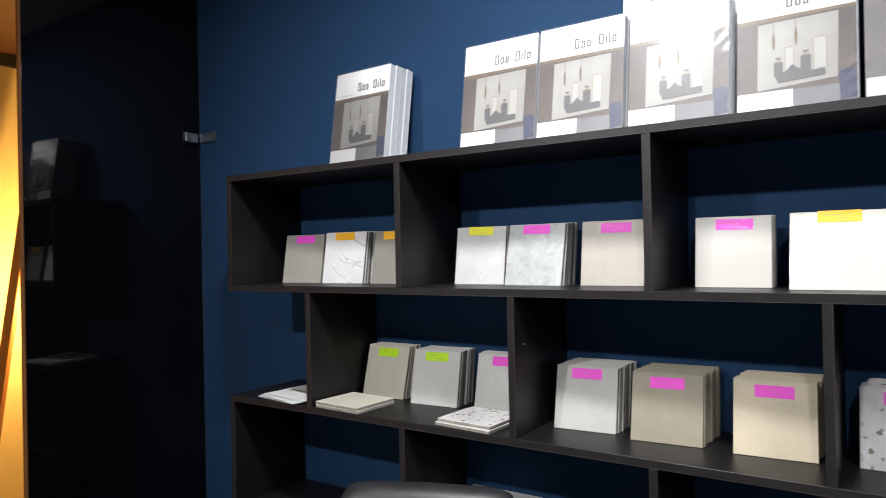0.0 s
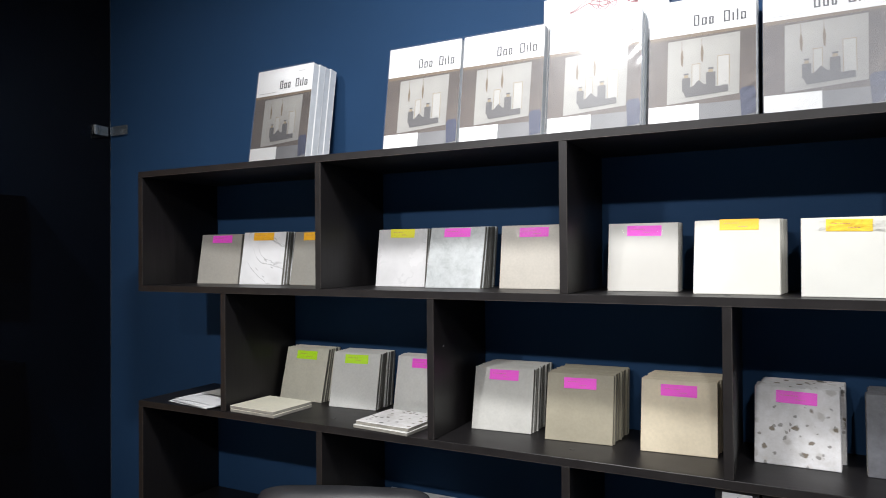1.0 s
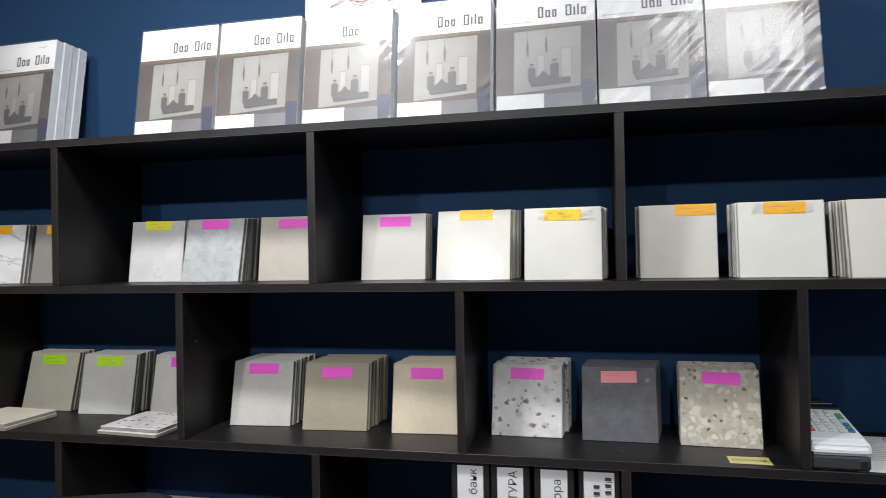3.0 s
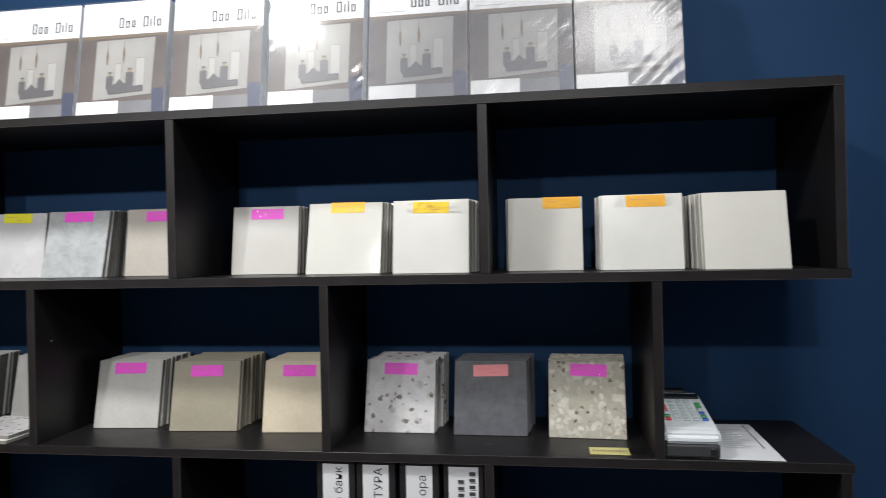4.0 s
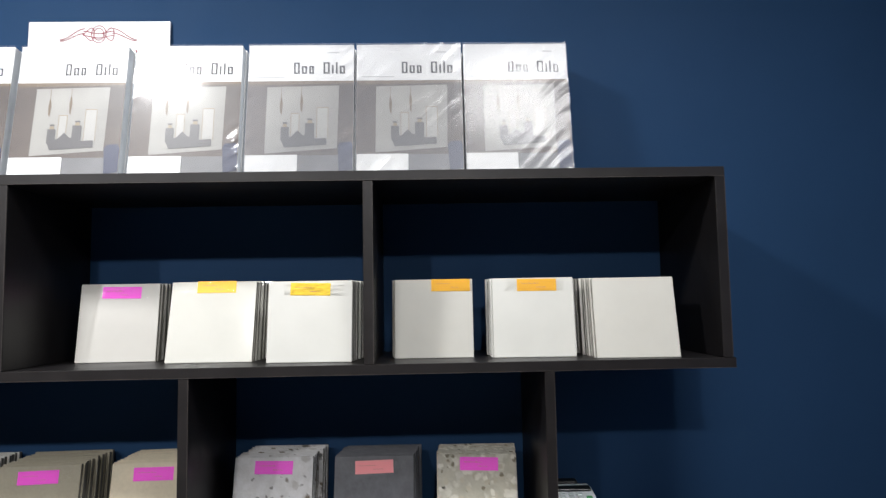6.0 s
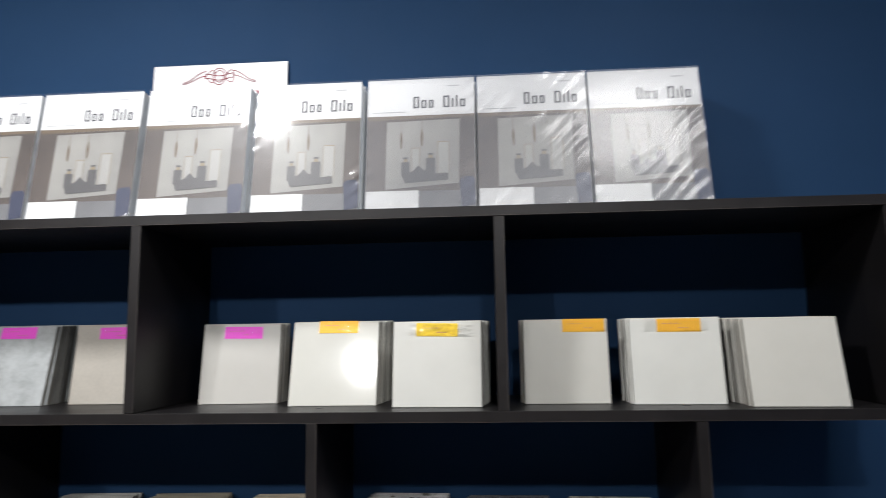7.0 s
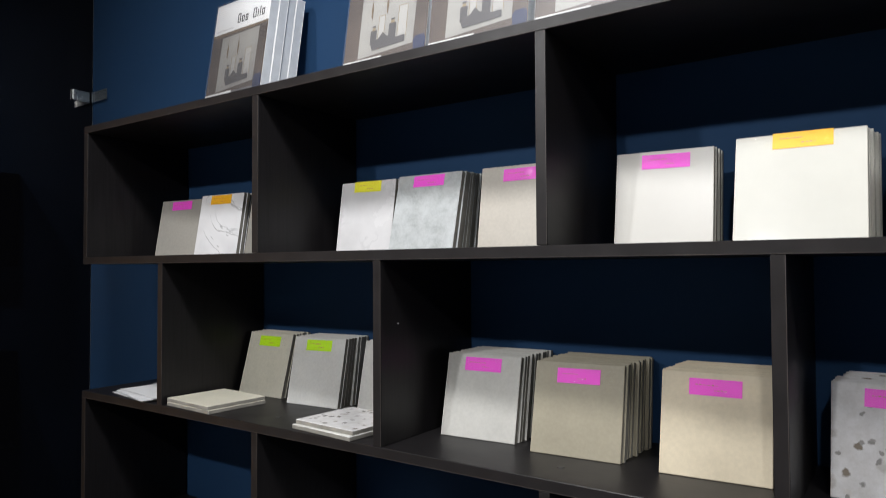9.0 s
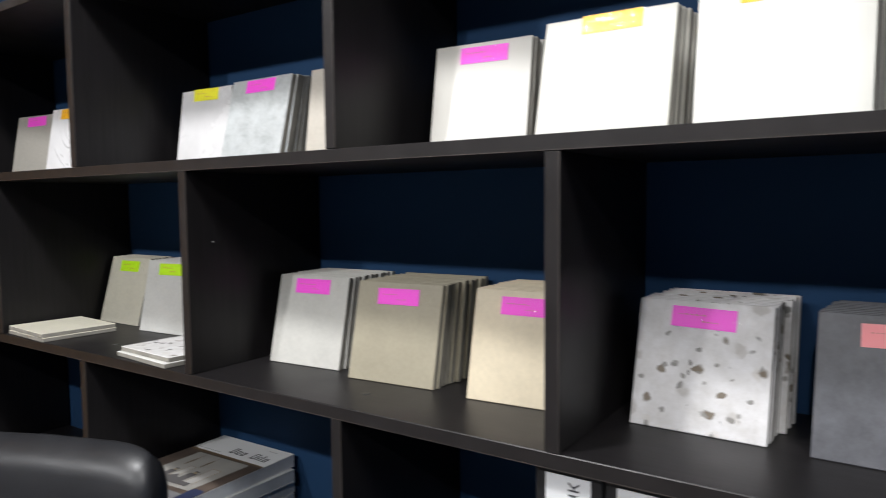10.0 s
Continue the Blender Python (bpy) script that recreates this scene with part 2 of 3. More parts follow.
    mr = N(m, "ShaderNodeMapRange", To_Min=max(0.04, rough - 0.05), To_Max=rough + 0.07)
    L(m, big, mr.inputs["Value"])
    L(m, mr.outputs[0], bsdf(m).inputs["Roughness"])
    bump(m, fine, 0.05 if kind in ("plain", "marble", "terrazzo", "pebble") else 0.05, 0.0004)
    return m


T = {
    "grey_stone": tile_mat("grey_stone_tile", "concrete", (0.40, 0.38, 0.34), 0.35),
    "white_marble": tile_mat("white_marble_tile", "marble", (0.78, 0.78, 0.79), 0.16),
    "taupe": tile_mat("taupe_tile", "concrete", (0.30, 0.29, 0.26), 0.35),
    "pale_marble": tile_mat("pale_marble_tile", "marble", (0.66, 0.65, 0.65), 0.25),
    "cloud": tile_mat("cloudy_marble_tile", "cloudy", (0.46, 0.48, 0.48), 0.3),
    "beige": tile_mat("beige_tile", "concrete", (0.55, 0.51, 0.445), 0.4),
    "greige": tile_mat("greige_tile", "plain", (0.59, 0.57, 0.525), 0.3),
    "ivory": tile_mat("ivory_tile", "plain", (0.70, 0.69, 0.63), 0.09),
    "white": tile_mat("white_tile", "plain", (0.73, 0.725, 0.675), 0.2),
    "offwhite": tile_mat("off_white_tile", "plain", (0.62, 0.605, 0.55), 0.3),
    "cream": tile_mat("cream_tile", "concrete", (0.68, 0.65, 0.54), 0.4),
    "pale_grey": tile_mat("pale_grey_tile", "concrete", (0.68, 0.68, 0.65), 0.4),
    "warm_grey": tile_mat("warm_grey_tile", "concrete", (0.57, 0.56, 0.52), 0.42),
    "khaki": tile_mat("khaki_tile", "concrete", (0.37, 0.335, 0.25), 0.38),
    "sand": tile_mat("sand_tile", "concrete", (0.68, 0.595, 0.44), 0.42),
    "terrazzo": tile_mat("terrazzo_tile", "terrazzo", (0.78, 0.77, 0.78), 0.14),
    "slate": tile_mat("slate_tile", "slate", (0.10, 0.102, 0.115), 0.4),
    "pebble": tile_mat("pebble_tile", "pebble", (0.58, 0.555, 0.47), 0.2),
}
M_BISQUE = surface("tile_back", (0.30, 0.285, 0.25), 0.8, 0.2, 30, 400, 0.5, shift=True)


# ---------------------------------------------------------------- mesh helpers
def mesh_ob(name, bm, materials, parent=None, label="", smooth=False):
    me = bpy.data.meshes.new(name)
    bm.normal_update()
    bm.to_mesh(me)
    bm.free()
    for m in materials if isinstance(materials, (list, tuple)) else [materials]:
        me.materials.append(m)
    if smooth:
        for p in me.polygons:
            p.use_smooth = True
    ob = new(name, me)
    ob.parent = parent
    return tagged(ob, label)


def part(name, bm, material, parent, label="", smooth=False):
    return mesh_ob(name, bm, material, parent, label, smooth)


def box(x0, x1, y0, y1, z0, z1, bevel=0.0, seg=1, bm=None):
    bm2 = bmesh.new()
    bmesh.ops.create_cube(bm2, size=1, matrix=Matrix.LocRotScale(((x0 + x1) / 2, (y0 + y1) / 2, (z0 + z1) / 2), None, (x1 - x0, y1 - y0, z1 - z0)))
    if bevel:
        bmesh.ops.bevel(bm2, geom=bm2.edges[:], offset=bevel, segments=seg, affect="EDGES", profile=0.5)
    if bm is None:
        return bm2
    me = bpy.data.meshes.new("tmp")
    bm2.to_mesh(me)
    bm2.free()
    bm.from_mesh(me)
    bpy.data.meshes.remove(me)
    return bm


def rod(a, b, r, r2=None, seg=16):
    a, b = Vector(a), Vector(b)
    bm = bmesh.new()
    bmesh.ops.create_cone(bm, cap_ends=True, segments=seg, radius1=r, radius2=r if r2 is None else r2, depth=(b - a).length,
                          matrix=Matrix.Translation((a + b) / 2) @ (b - a).to_track_quat("Z", "Y").to_matrix().to_4x4())
    return bm


def quad(bm, x0, x1, z0, z1, y, index=0):
    """A flat printed patch facing -y."""
    f = bm.faces.new([bm.verts.new(p) for p in ((x0, y, z0), (x1, y, z0), (x1, y, z1), (x0, y, z1))])
    f.material_index = index
    return f


def thing(name, m, label, category, group="", kind=""):
    e = new(name)
    e.empty_display_size = 0.05
    e.matrix_basis = m
    return tagged(e, label, category, group, kind)


def structure(name, bm, material, label):
    return tagged(mesh_ob(name, bm, material), label, name.split("_")[0], kind="structure")


# ---------------------------------------------------------------- the room
WALL_Y = 0.302
XL, XR, YB = -1.85, 1.846, -3.9
structure("wall_north", box(XL, XR + 0.12, WALL_Y, WALL_Y + 0.12, 0, CEIL), M_WALL, "deep blue matte painted wall behind the shelving")
structure("wall_east", box(XR, XR + 0.12, YB, WALL_Y - 0.002, 0, CEIL), M_WALL, "deep blue painted side wall meeting the corner")
structure("wall_south", box(-3.3, XR + 0.12, YB - 0.12, YB, 0, CEIL), M_OTHER, "plain grey wall closing the showroom")
structure("wall_west", box(-3.42, -3.3, YB, 2.0, 0, CEIL), M_CREAM, "cream plaster wall washed by warm lamp light")
structure("wall_far", box(-3.3, XL, 2.0, 2.1, 0, CEIL), M_CREAM, "cream plaster wall of the neighbouring space")
structure("wall_back", box(XL - 0.1, XL - 0.014, WALL_Y, 2.0, 0, CEIL), M_OTHER, "plain partition behind the blue wall")
structure("wall_partition", box(XL - 0.12, XL, YB, -1.2, 0, CEIL), M_OTHER, "plain grey partition beside the opening to the warm space")
structure("floor", box(-3.42, XR + 0.12, YB - 0.12, 2.1, -0.1, 0), M_FLOOR, "grey tiled showroom floor")
structure("ceiling", box(XL, XR + 0.12, YB - 0.12, WALL_Y + 0.12, CEIL, CEIL + 0.1), M_CEIL, "plain pale grey showroom ceiling")
structure("ceiling_low", box(-3.42, XL - 0.003, YB - 0.12, 2.1, 2.60, 2.72), M_BROWN, "brown ceiling of the warm-lit space")
structure("trim", box(-3.3, -3.27, YB, 2.0, 2.54, 2.598), M_BLACK, "dark cornice strip under the brown ceiling")
structure("wall_glass", box(XL - 0.012, XL, -0.355, WALL_Y - 0.001, 0, CEIL, 0.001), M_BGLASS, "glossy black glass panel standing against the blue wall")
structure("trim", box(XL - 0.014, XL + 0.001, -0.363, -0.3555, 0, CEIL, 0.001), M_SLAT, "thin brown edge strip of the black glass panel")

slat = thing("leaning_slat", Matrix.Identity(4), "brown wooden slat leaning against the cream wall", "slat")
b = box(-0.030, 0.030, -0.012, 0.012, 0, 2.45, 0.002)
ob = part("slat", b, M_SLAT, slat)
ob.matrix_basis = look((-3.02, -0.083, 0), (-3.15, 0.34, 2.5)) @ pose(0, 0, 0, 180)

wl = thing("wall_lamp", pose(-3.3, 0.34, 1.24), "small warm wall lamp lighting the cream wall", "wall lamp")
part("plate", box(0, 0.015, -0.05, 0.05, -0.06, 0.06, 0.003), M_STEEL, wl)
part("arm", rod((0.0, 0, 0), (0.42, 0, 0.03), 0.008), M_STEEL, wl)
part("cup", rod((0.44, 0, 0.0), (0.44, 0, 0.05), 0.02, 0.045), M_STEEL, wl)

for eye, aim, watts in SPOTS:
    p = thing("track_spotlight", look(eye, aim), "white cylindrical track spotlight under the ceiling, lit", "spotlight", "track spotlights")
    bm = bmesh.new()
    bmesh.ops.create_cone(bm, cap_ends=False, segments=24, radius1=0.062, radius2=0.062, depth=0.15, matrix=Matrix.Translation((0, 0, 0.08)))
    part("housing", bm, M_WPLAST, p, "", True)
    part("diffuser", rod((0, 0, 0.03), (0, 0, 0.036), 0.06), M_PANEL, p, "bright round lamp face")
    stem = part("stem", rod((0, 0, 0), (0, 0, CEIL - eye[2] - 0.09), 0.01), M_WPLAST, p)
    stem.matrix_basis = look(eye, aim).inverted() @ Matrix.Translation((eye[0], eye[1], eye[2] + 0.09)) 
for px, py, watts, wide in DOWNLIGHTS:
    p = thing("ceiling_light", pose(px, py, CEIL), "round white lamp on the ceiling, lit", "ceiling lamp", "ceiling lamps")
    bm = bmesh.new()
    bmesh.ops.create_cone(bm, cap_ends=False, segments=40, radius1=wide / 2 + 0.018, radius2=wide / 2 + 0.015, depth=0.032, matrix=Matrix.Translation((0, 0, -0.016)))
    part("frame", bm, M_WPLAST, p, "", True)
    part("diffuser", rod((0, 0, -0.022), (0, 0, -0.002), wide / 2 + 0.01, seg=40), M_PANEL, p)
structure("lamp_track", box(-1.6, 1.4, -2.17, -2.13, CEIL - 0.03, CEIL - 0.001, 0.002), M_WPLAST, "white lighting track under the ceiling")

# clip that holds the black glass at the wall
clip = thing("glass_clip", pose(XL, 0.24, 2.02), "small steel glass clip with a clear acrylic tab", "clip")
part("jaw", box(0.001, 0.009, -0.010, 0.006, -0.018, 0.018, 0.002, 2), M_STEEL, clip)
part("screw", rod((0.009, -0.002, 0), (0.0115, -0.002, 0), 0.004), M_STEEL, clip)
part("tab", box(0.010, 0.105, 0.052, 0.056, -0.018, 0.018, 0.001), M_ACRYL, clip, "clear acrylic tab")
part("tongue", box(0.001, 0.004, 0.006, 0.05, -0.018, 0.018, 0.001), M_ACRYL, clip)

# ---------------------------------------------------------------- the shelving unit
TH, DEPTH = 0.018, 0.298
Z_A, Z_B, Z_C = 1.803, 1.460, 1.114
LEVELS = [Z_A, Z_B, Z_C, 0.768, 0.422, 0.085]
FULL = [-1.314, -0.647, 0.0, 0.638, 1.273]
HALF = [-0.978, -0.322, 0.318, 0.954]
unit = thing("shelving_unit", Matrix.Identity(4), "large black-brown open-backed shelving unit with offset compartments", "shelving")


def panel(name, x0, x1, z0, z1, material):
    o = part(name, box(x0, x1, 0.0015, DEPTH, z0, z1, 0.0006), material, unit)
    band = part("edge_band", box(x0 + 0.0002, x1 - 0.0002, 0, 0.0013, z0 + 0.0002, z1 - 0.0002, 0.0005), M_EDGE, o, "slightly lighter brown edge strip")
    if name == "upright":
        part("worn_seam", box(x1 - 0.0013, x1 - 0.0003, -0.0004, 0.0004, z0 + 0.001, z1 - 0.001), M_SEAM, band, "thin pale worn seam")
    else:
        part("worn_seam", box(x0 + 0.001, x1 - 0.001, -0.0004, 0.0004, z0 + 0.0003, z0 + 0.0011), M_SEAM, band, "thin pale worn seam")


for i, z in enumerate(LEVELS):
    panel("shelf_board", -1.314, 1.296 if i in (1, 2) else 1.291, z - TH, z, M_BOARD)
for row in range(5):
    for x in HALF if row % 2 else FULL:
        panel("upright", x, x + TH, LEVELS[row + 1] + 0.0004, LEVELS[row] - TH - 0.0004, M_UPRIGHT)
part("shelf_pin", rod((-0.3045, 0.049, 1.327), (-0.3025, 0.049, 1.327), 0.0017, 0.0014, 10), M_PIN, unit, "tiny pale shelf pin")
part("plinth", box(-1.29, 1.27, 0.03, 0.28, 0, 0.066, 0.001), M_BOARD, unit)
for z, xs in ((Z_C, FULL[1:4]), (Z_B, HALF)):
    for x in xs:
        for y in (0.07, 0.235):
            part("screw_cap", rod((x + 0.004, y, z - 0.0003), (x + 0.004, y, z + 0.0008), 0.0065, 0.006, 14), M_BLACK, unit)


# ---------------------------------------------------------------- tile samples
def tile_mesh(w, h, th, face):
    bm = box(0, w, 0, th, 0, h, 0.0009)
    for f in bm.faces:
        f.material_index = 0 if f.calc_center_median().y < 0.0012 else 1
    me = bpy.data.meshes.new("tile_sample")
    bm.to_mesh(me)
    bm.free()
    me.materials.append(face)
    me.materials.append(M_BISQUE)
    return me


def sticker(parent, x, z, w, colour, tape=1, tilt=0.0, h=0.0235):
    s = part("sticker", box(-w / 2, w / 2, -0.0006, -0.0001, -h / 2, h / 2), STICK[colour], parent, colour + " paper sticker")
    s.matrix_basis = pose(x, 0, z, 0, tilt, 0)
    bm = bmesh.new()
    rnd = random.Random(int(abs(x + w) * 1e5) + int(abs(z) * 1e4))
    for zz, n in ((0.003, 7), (-0.0045, 4)):
        px = -w * 0.38 if n == 7 else -w * 0.02
        for _ in range(n):
            pw = rnd.uniform(0.002, 0.005)
            quad(bm, px, px + pw * 0.8, zz - 0.0006, zz + rnd.uniform(0.0002, 0.0012), -0.0008)
            px += pw + 0.0012
            if px > w * 0.36:
                break
    part("handwriting", bm, STICK_INK, s)
    if tape:
        bm = bmesh.new()
        g = bmesh.ops.create_grid(bm, x_segments=16, y_segments=5, size=0.5)
        for v in g["verts"]:
            v.co = Vector((v.co.x * (w + 0.036) + 0.006 * tape, -0.0016 + rnd.uniform(-0.0007, 0.0006), v.co.y * 0.021))
        part("clear_tape", bm, M_TAPE, s, "strip of clear adhesive tape", True)


WORDS = {"grey_stone": "grey stone-look", "white_marble": "white marble-look grey-veined", "taupe": "taupe matte", "pale_marble": "pale grey marble-look",
         "cloud": "mottled grey marble-look", "beige": "beige matte", "greige": "light greige", "ivory": "glossy ivory", "white": "plain white", "offwhite": "off-white",
         "cream": "cream matte", "pale_grey": "pale grey matte", "warm_grey": "warm grey concrete-look", "khaki": "khaki brown concrete-look", "sand": "sand-coloured",
         "terrazzo": "pale terrazzo-look", "slate": "dark slate grey", "pebble": "beige pebble-pattern"}


def stack(x, y, z, yaw, w, h, n, lean, face, colour=None, sx=0.5, sz=0.011, spread=0.011, drift=0.0, sw=0.075, tape=1):
    """Tile samples standing on edge and leaning back one behind another; the front one carries a sticker."""
    th = min(0.0108, spread - 0.0009)
    me = tile_mesh(w, h, th, T[face])
    rnd = random.Random(int((x + 5) * 1000))
    base = pose(x, y, z, 0, 0, yaw)
    for i in range(n):
        a = lean * (1 - 0.045 * i) + rnd.uniform(-0.5, 0.5) * (i > 0)
        dx = drift * i + rnd.uniform(-0.0035, 0.0035) * (i > 0)
        ob = new("tile_sample", me)
        ob.matrix_basis = base @ pose(dx, i * spread + rnd.uniform(0, 0.001), 0.0004, -a, 0, rnd.uniform(-0.8, 0.8) * (i > 0))
        front = " with a " + colour + " sticker" if i == 0 and colour else ""
        tagged(ob, WORDS[face] + " square tile sample" + (front or " standing in a row"), "tile sample", WORDS[face] + " samples")
        if i == 0 and colour:
            sh = 0.0235 if z > 1.3 else 0.0250
            sticker(ob, w * sx, h - sz - sh / 2, sw, colour, tape, rnd.uniform(-1.5, 1.5), sh)


B_, C_ = Z_B, Z_C
stack(-1.232, 0.150, B_, 6, 0.155, 0.157, 3, 10, "grey_stone", "magenta", 0.52, 0.004)
stack(-1.050, 0.145, B_, 3, 0.157, 0.160, 6, 10, "white_marble", "orange", 0.48, 0.002)
stack(-0.858, 0.150, B_, 0, 0.155, 0.158, 4, 10, "taupe", "orange", 0.46, 0.002)
stack(-0.576, 0.172, B_, 0, 0.153, 0.157, 3, 8, "pale_marble", "yellow", 0.5, 0.0)
stack(-0.406, 0.145, B_, 0, 0.156, 0.161, 8, 14, "cloud", "magenta", 0.5, 0.003, spread=0.0117)
stack(-0.207, 0.165, B_, 0, 0.155, 0.158, 3, 8, "beige", "magenta", 0.55, 0.006)
stack(0.066, 0.146, B_, 3, 0.152, 0.155, 6, 9, "greige", "magenta", 0.52, 0.006, spread=0.0117)
stack(0.255, 0.102, B_, 0, 0.163, 0.158, 9, 14, "ivory", "orange", 0.53, -0.001, tape=-1, drift=0.0012, spread=0.0135)
stack(0.453, 0.066, B_, -3, 0.158, 0.151, 11, 7, "white", "gold", 0.5, 0.004, spread=0.0135, drift=0.0008)
stack(0.687, 0.106, B_, -2, 0.151, 0.151, 5, 6, "offwhite", "orange", 0.72, 0.0, tape=-1, drift=-0.0012)
stack(0.874, 0.082, B_, -3, 0.155, 0.151, 7, 8, "white", "orange", 0.55, 0.002, drift=-0.0014, tape=-1, spread=0.0117)
stack(1.056, 0.032, B_, -4, 0.150, 0.150, 11, 13, "offwhite", None, drift=-0.0015, spread=0.0135)
stack(-0.945, 0.205, C_, 0, 0.156, 0.157, 6, 15, "cream", "lime", 0.5, 0.009, spread=0.0105, drift=0.001)
stack(-0.742, 0.180, C_, 4, 0.152, 0.156, 8, 12, "pale_grey", "lime", 0.5, 0.006, spread=0.0115, drift=0.001)
stack(-0.537, 0.195, C_, 0, 0.153, 0.156, 6, 12, "pale_grey", "magenta", 0.55, 0.006, spread=0.0105)
stack(-0.271, 0.134, C_, 4, 0.152, 0.154, 11, 13, "warm_grey", "magenta", 0.5, 0.006, drift=0.0016, spread=0.0117)
stack(-0.077, 0.121, C_, 4, 0.155, 0.155, 12, 13, "khaki", "magenta", 0.5, 0.010, drift=0.0016, spread=0.0117)
stack(0.140, 0.124, C_, 4, 0.157, 0.156, 11, 13, "sand", "magenta", 0.5, 0.010, drift=0.0014, spread=0.0117)
stack(0.365, 0.145, C_, -1, 0.155, 0.157, 10, 15, "terrazzo", "magenta", 0.50, 0.008, drift=0.0016, sw=0.075, spread=0.0117)
stack(0.563, 0.135, C_, -1, 0.156, 0.157, 9, 15, "slate", "salmon", 0.5, 0.009, drift=0.0014, sw=0.075, spread=0.0117)
stack(0.763, 0.130, C_, -3, 0.156, 0.157, 9, 14, "pebble", "magenta", 0.53, 0.006, sw=0.075, drift=0.0004, spread=0.0117)


def flat_tile(x, y, z, yaw, w, h, face, label):
    ob = new("tile_sample", tile_mesh(w, h, 0.0085, T[face]))
    ob.matrix_basis = pose(x, y, z + 0.0086, 0, 0, yaw) @ pose(0, 0, 0, -90)
    tagged(ob, label, "tile sample", "tile samples lying flat")


flat_tile(-0.950, 0.008, C_, -3, 0.165, 0.150, "cream", "cream square tile sample lying flat on the shelf")
flat_tile(-0.953, 0.010, C_ + 0.0088, -4, 0.165, 0.150, "cream", "cream square tile sample lying on another")
flat_tile(-0.542, 0.014, C_, -5, 0.165, 0.150, "pale_grey", "white square tile sample lying flat on the shelf")
flat_tile(-0.538, 0.020, C_ + 0.0088, -4, 0.160, 0.150, "terrazzo", "terrazzo square tile sample lying on a white one")


# ---------------------------------------------------------------- wrapped catalogues on the top
def catalogue(m, front, label):
    w, h, d = 0.2165, 0.305, 0.026
    c = thing("catalogue", m, label, "catalogue", "wrapped catalogues")
    part("page_block", box(0.0003, w - 0.0003, 0.0019, d - 0.0019, 0.0003, h - 0.0003, 0.0002), M_PAGES, c)
    part("back_cover", box(0, w, d - 0.0018, d, 0, h, 0.0004), M_COVER, c)
    part("front_cover", box(0, w, 0, 0.0018, 0, h, 0.0004), M_COVER, c)
    if not front:
        return c
    lying = m.to_3x3().col[2].z < 0.5
    X = lambda u: u * w
    Z = lambda v: h * (1 - v)
    bm = bmesh.new()

    def shape(points, layer, ink):
        f = bm.faces.new([bm.verts.new((X(u), -0.0002 * layer, Z(v))) for u, v in points])
        f.material_index = ink
        f.normal_update()
        if f.normal.y > 0:
            f.normal_flip()

    def patch(u0, u1, v0, v1, layer, ink):
        quad(bm, X(u0), X(u1), Z(v1), Z(v0), -0.0002 * layer, ink)

    patch(0.0, 1.0, 0.268, 0.80, 1, 0)                       # dark wall
    shape([(0.0, 0.80), (1.0, 0.80), (1.0, 1.0), (0.0, 1.0)], 1, 1)
    shape([(0.0, 0.268), (1.0, 0.268), (1.0, 0.288), (0.02, 0.296)], 2, 4)
    shape([(0.185, 0.312), (0.862, 0.302), (0.850, 0.752), (0.180, 0.785)], 2, 2)   # pale panel
    for u0, u1, v0, v1 in ((0.415, 0.495, 0.50, 0.70), (0.655, 0.765, 0.46, 0.69)):  # slim glass frames
        patch(u0, u1, v0, v1, 3, 3)
        for a in ((u0, u0 + 0.006, v0, v1), (u1 - 0.006, u1, v0, v1), (u0, u1, v0, v0 + 0.005)):
            patch(*a, 4, 7)
    for u, v0, v1, v2 in ((0.31, 0.315, 0.39, 0.515), (0.50, 0.31, 0.37, 0.50)):     # hanging cords with tassels
        patch(u + 0.008, u + 0.012, v0, v1, 5, 4)
        shape([(u + 0.006, v1), (u + 0.016, v1), (u + 0.026, v1 + 0.05), (u + 0.018, v2), (u + 0.004, v2 - 0.02), (u - 0.002, v1 + 0.05)], 5, 4)
    for u, v, k in ((0.325, 0.60, 0.075), (0.55, 0.575, 0.085)):                     # bottles
        shape([(u, v), (u + k, v), (u + k, 0.70), (u, 0.70)], 6, 5)
        shape([(u + 0.3 * k, v - 0.022), (u + 0.72 * k, v - 0.022), (u + 0.78 * k, v), (u + 0.22 * k, v)], 6, 7)
        patch(u + 0.22 * k, u + 0.8 * k, v - 0.034, v - 0.022, 6, 5)
    shape([(0.33, 0.69), (0.43, 0.665), (0.48, 0.625), (0.53, 0.66), (0.60, 0.665), (0.645, 0.685), (0.75, 0.682), (0.752, 0.728), (0.36, 0.745)], 7, 5)
    shape([(0.695, 0.64), (0.725, 0.64), (0.735, 0.68), (0.690, 0.68)], 8, 3)
    shape([(0.855, 0.735), (0.88, 0.712), (0.975, 0.708), (0.995, 0.735), (0.995, 0.90), (0.87, 0.915)], 4, 6)
    part("cover_picture", bm, [M_PH_DARK, M_PH_FLOOR, M_PH_LIGHT, M_PH_TILE, M_PH_BROWN, M_PH_GREY, M_PH_BLUE, M_PH_TAN], c, "muted interior picture printed on the cover")
    bm = bmesh.new()
    u = 0.43
    for wd, tall in ((0.055, 1), (0.05, 0.68), (0.045, 0.68), (-0.05, 0), (0.06, 1), (0.018, 0.75), (0.018, 1), (0.05, 0.68)):
        if wd > 0:
            z0, z1 = Z(0.215), Z(0.215 - 0.085 * tall)
            t = 0.017
            quad(bm, X(u), X(u + t), z0, z1, -0.0003)
            if wd > 0.03:
                quad(bm, X(u + wd - t), X(u + wd), z0, z1, -0.0003)
                quad(bm, X(u + t), X(u + wd - t), z1 - 0.003, z1, -0.0003)
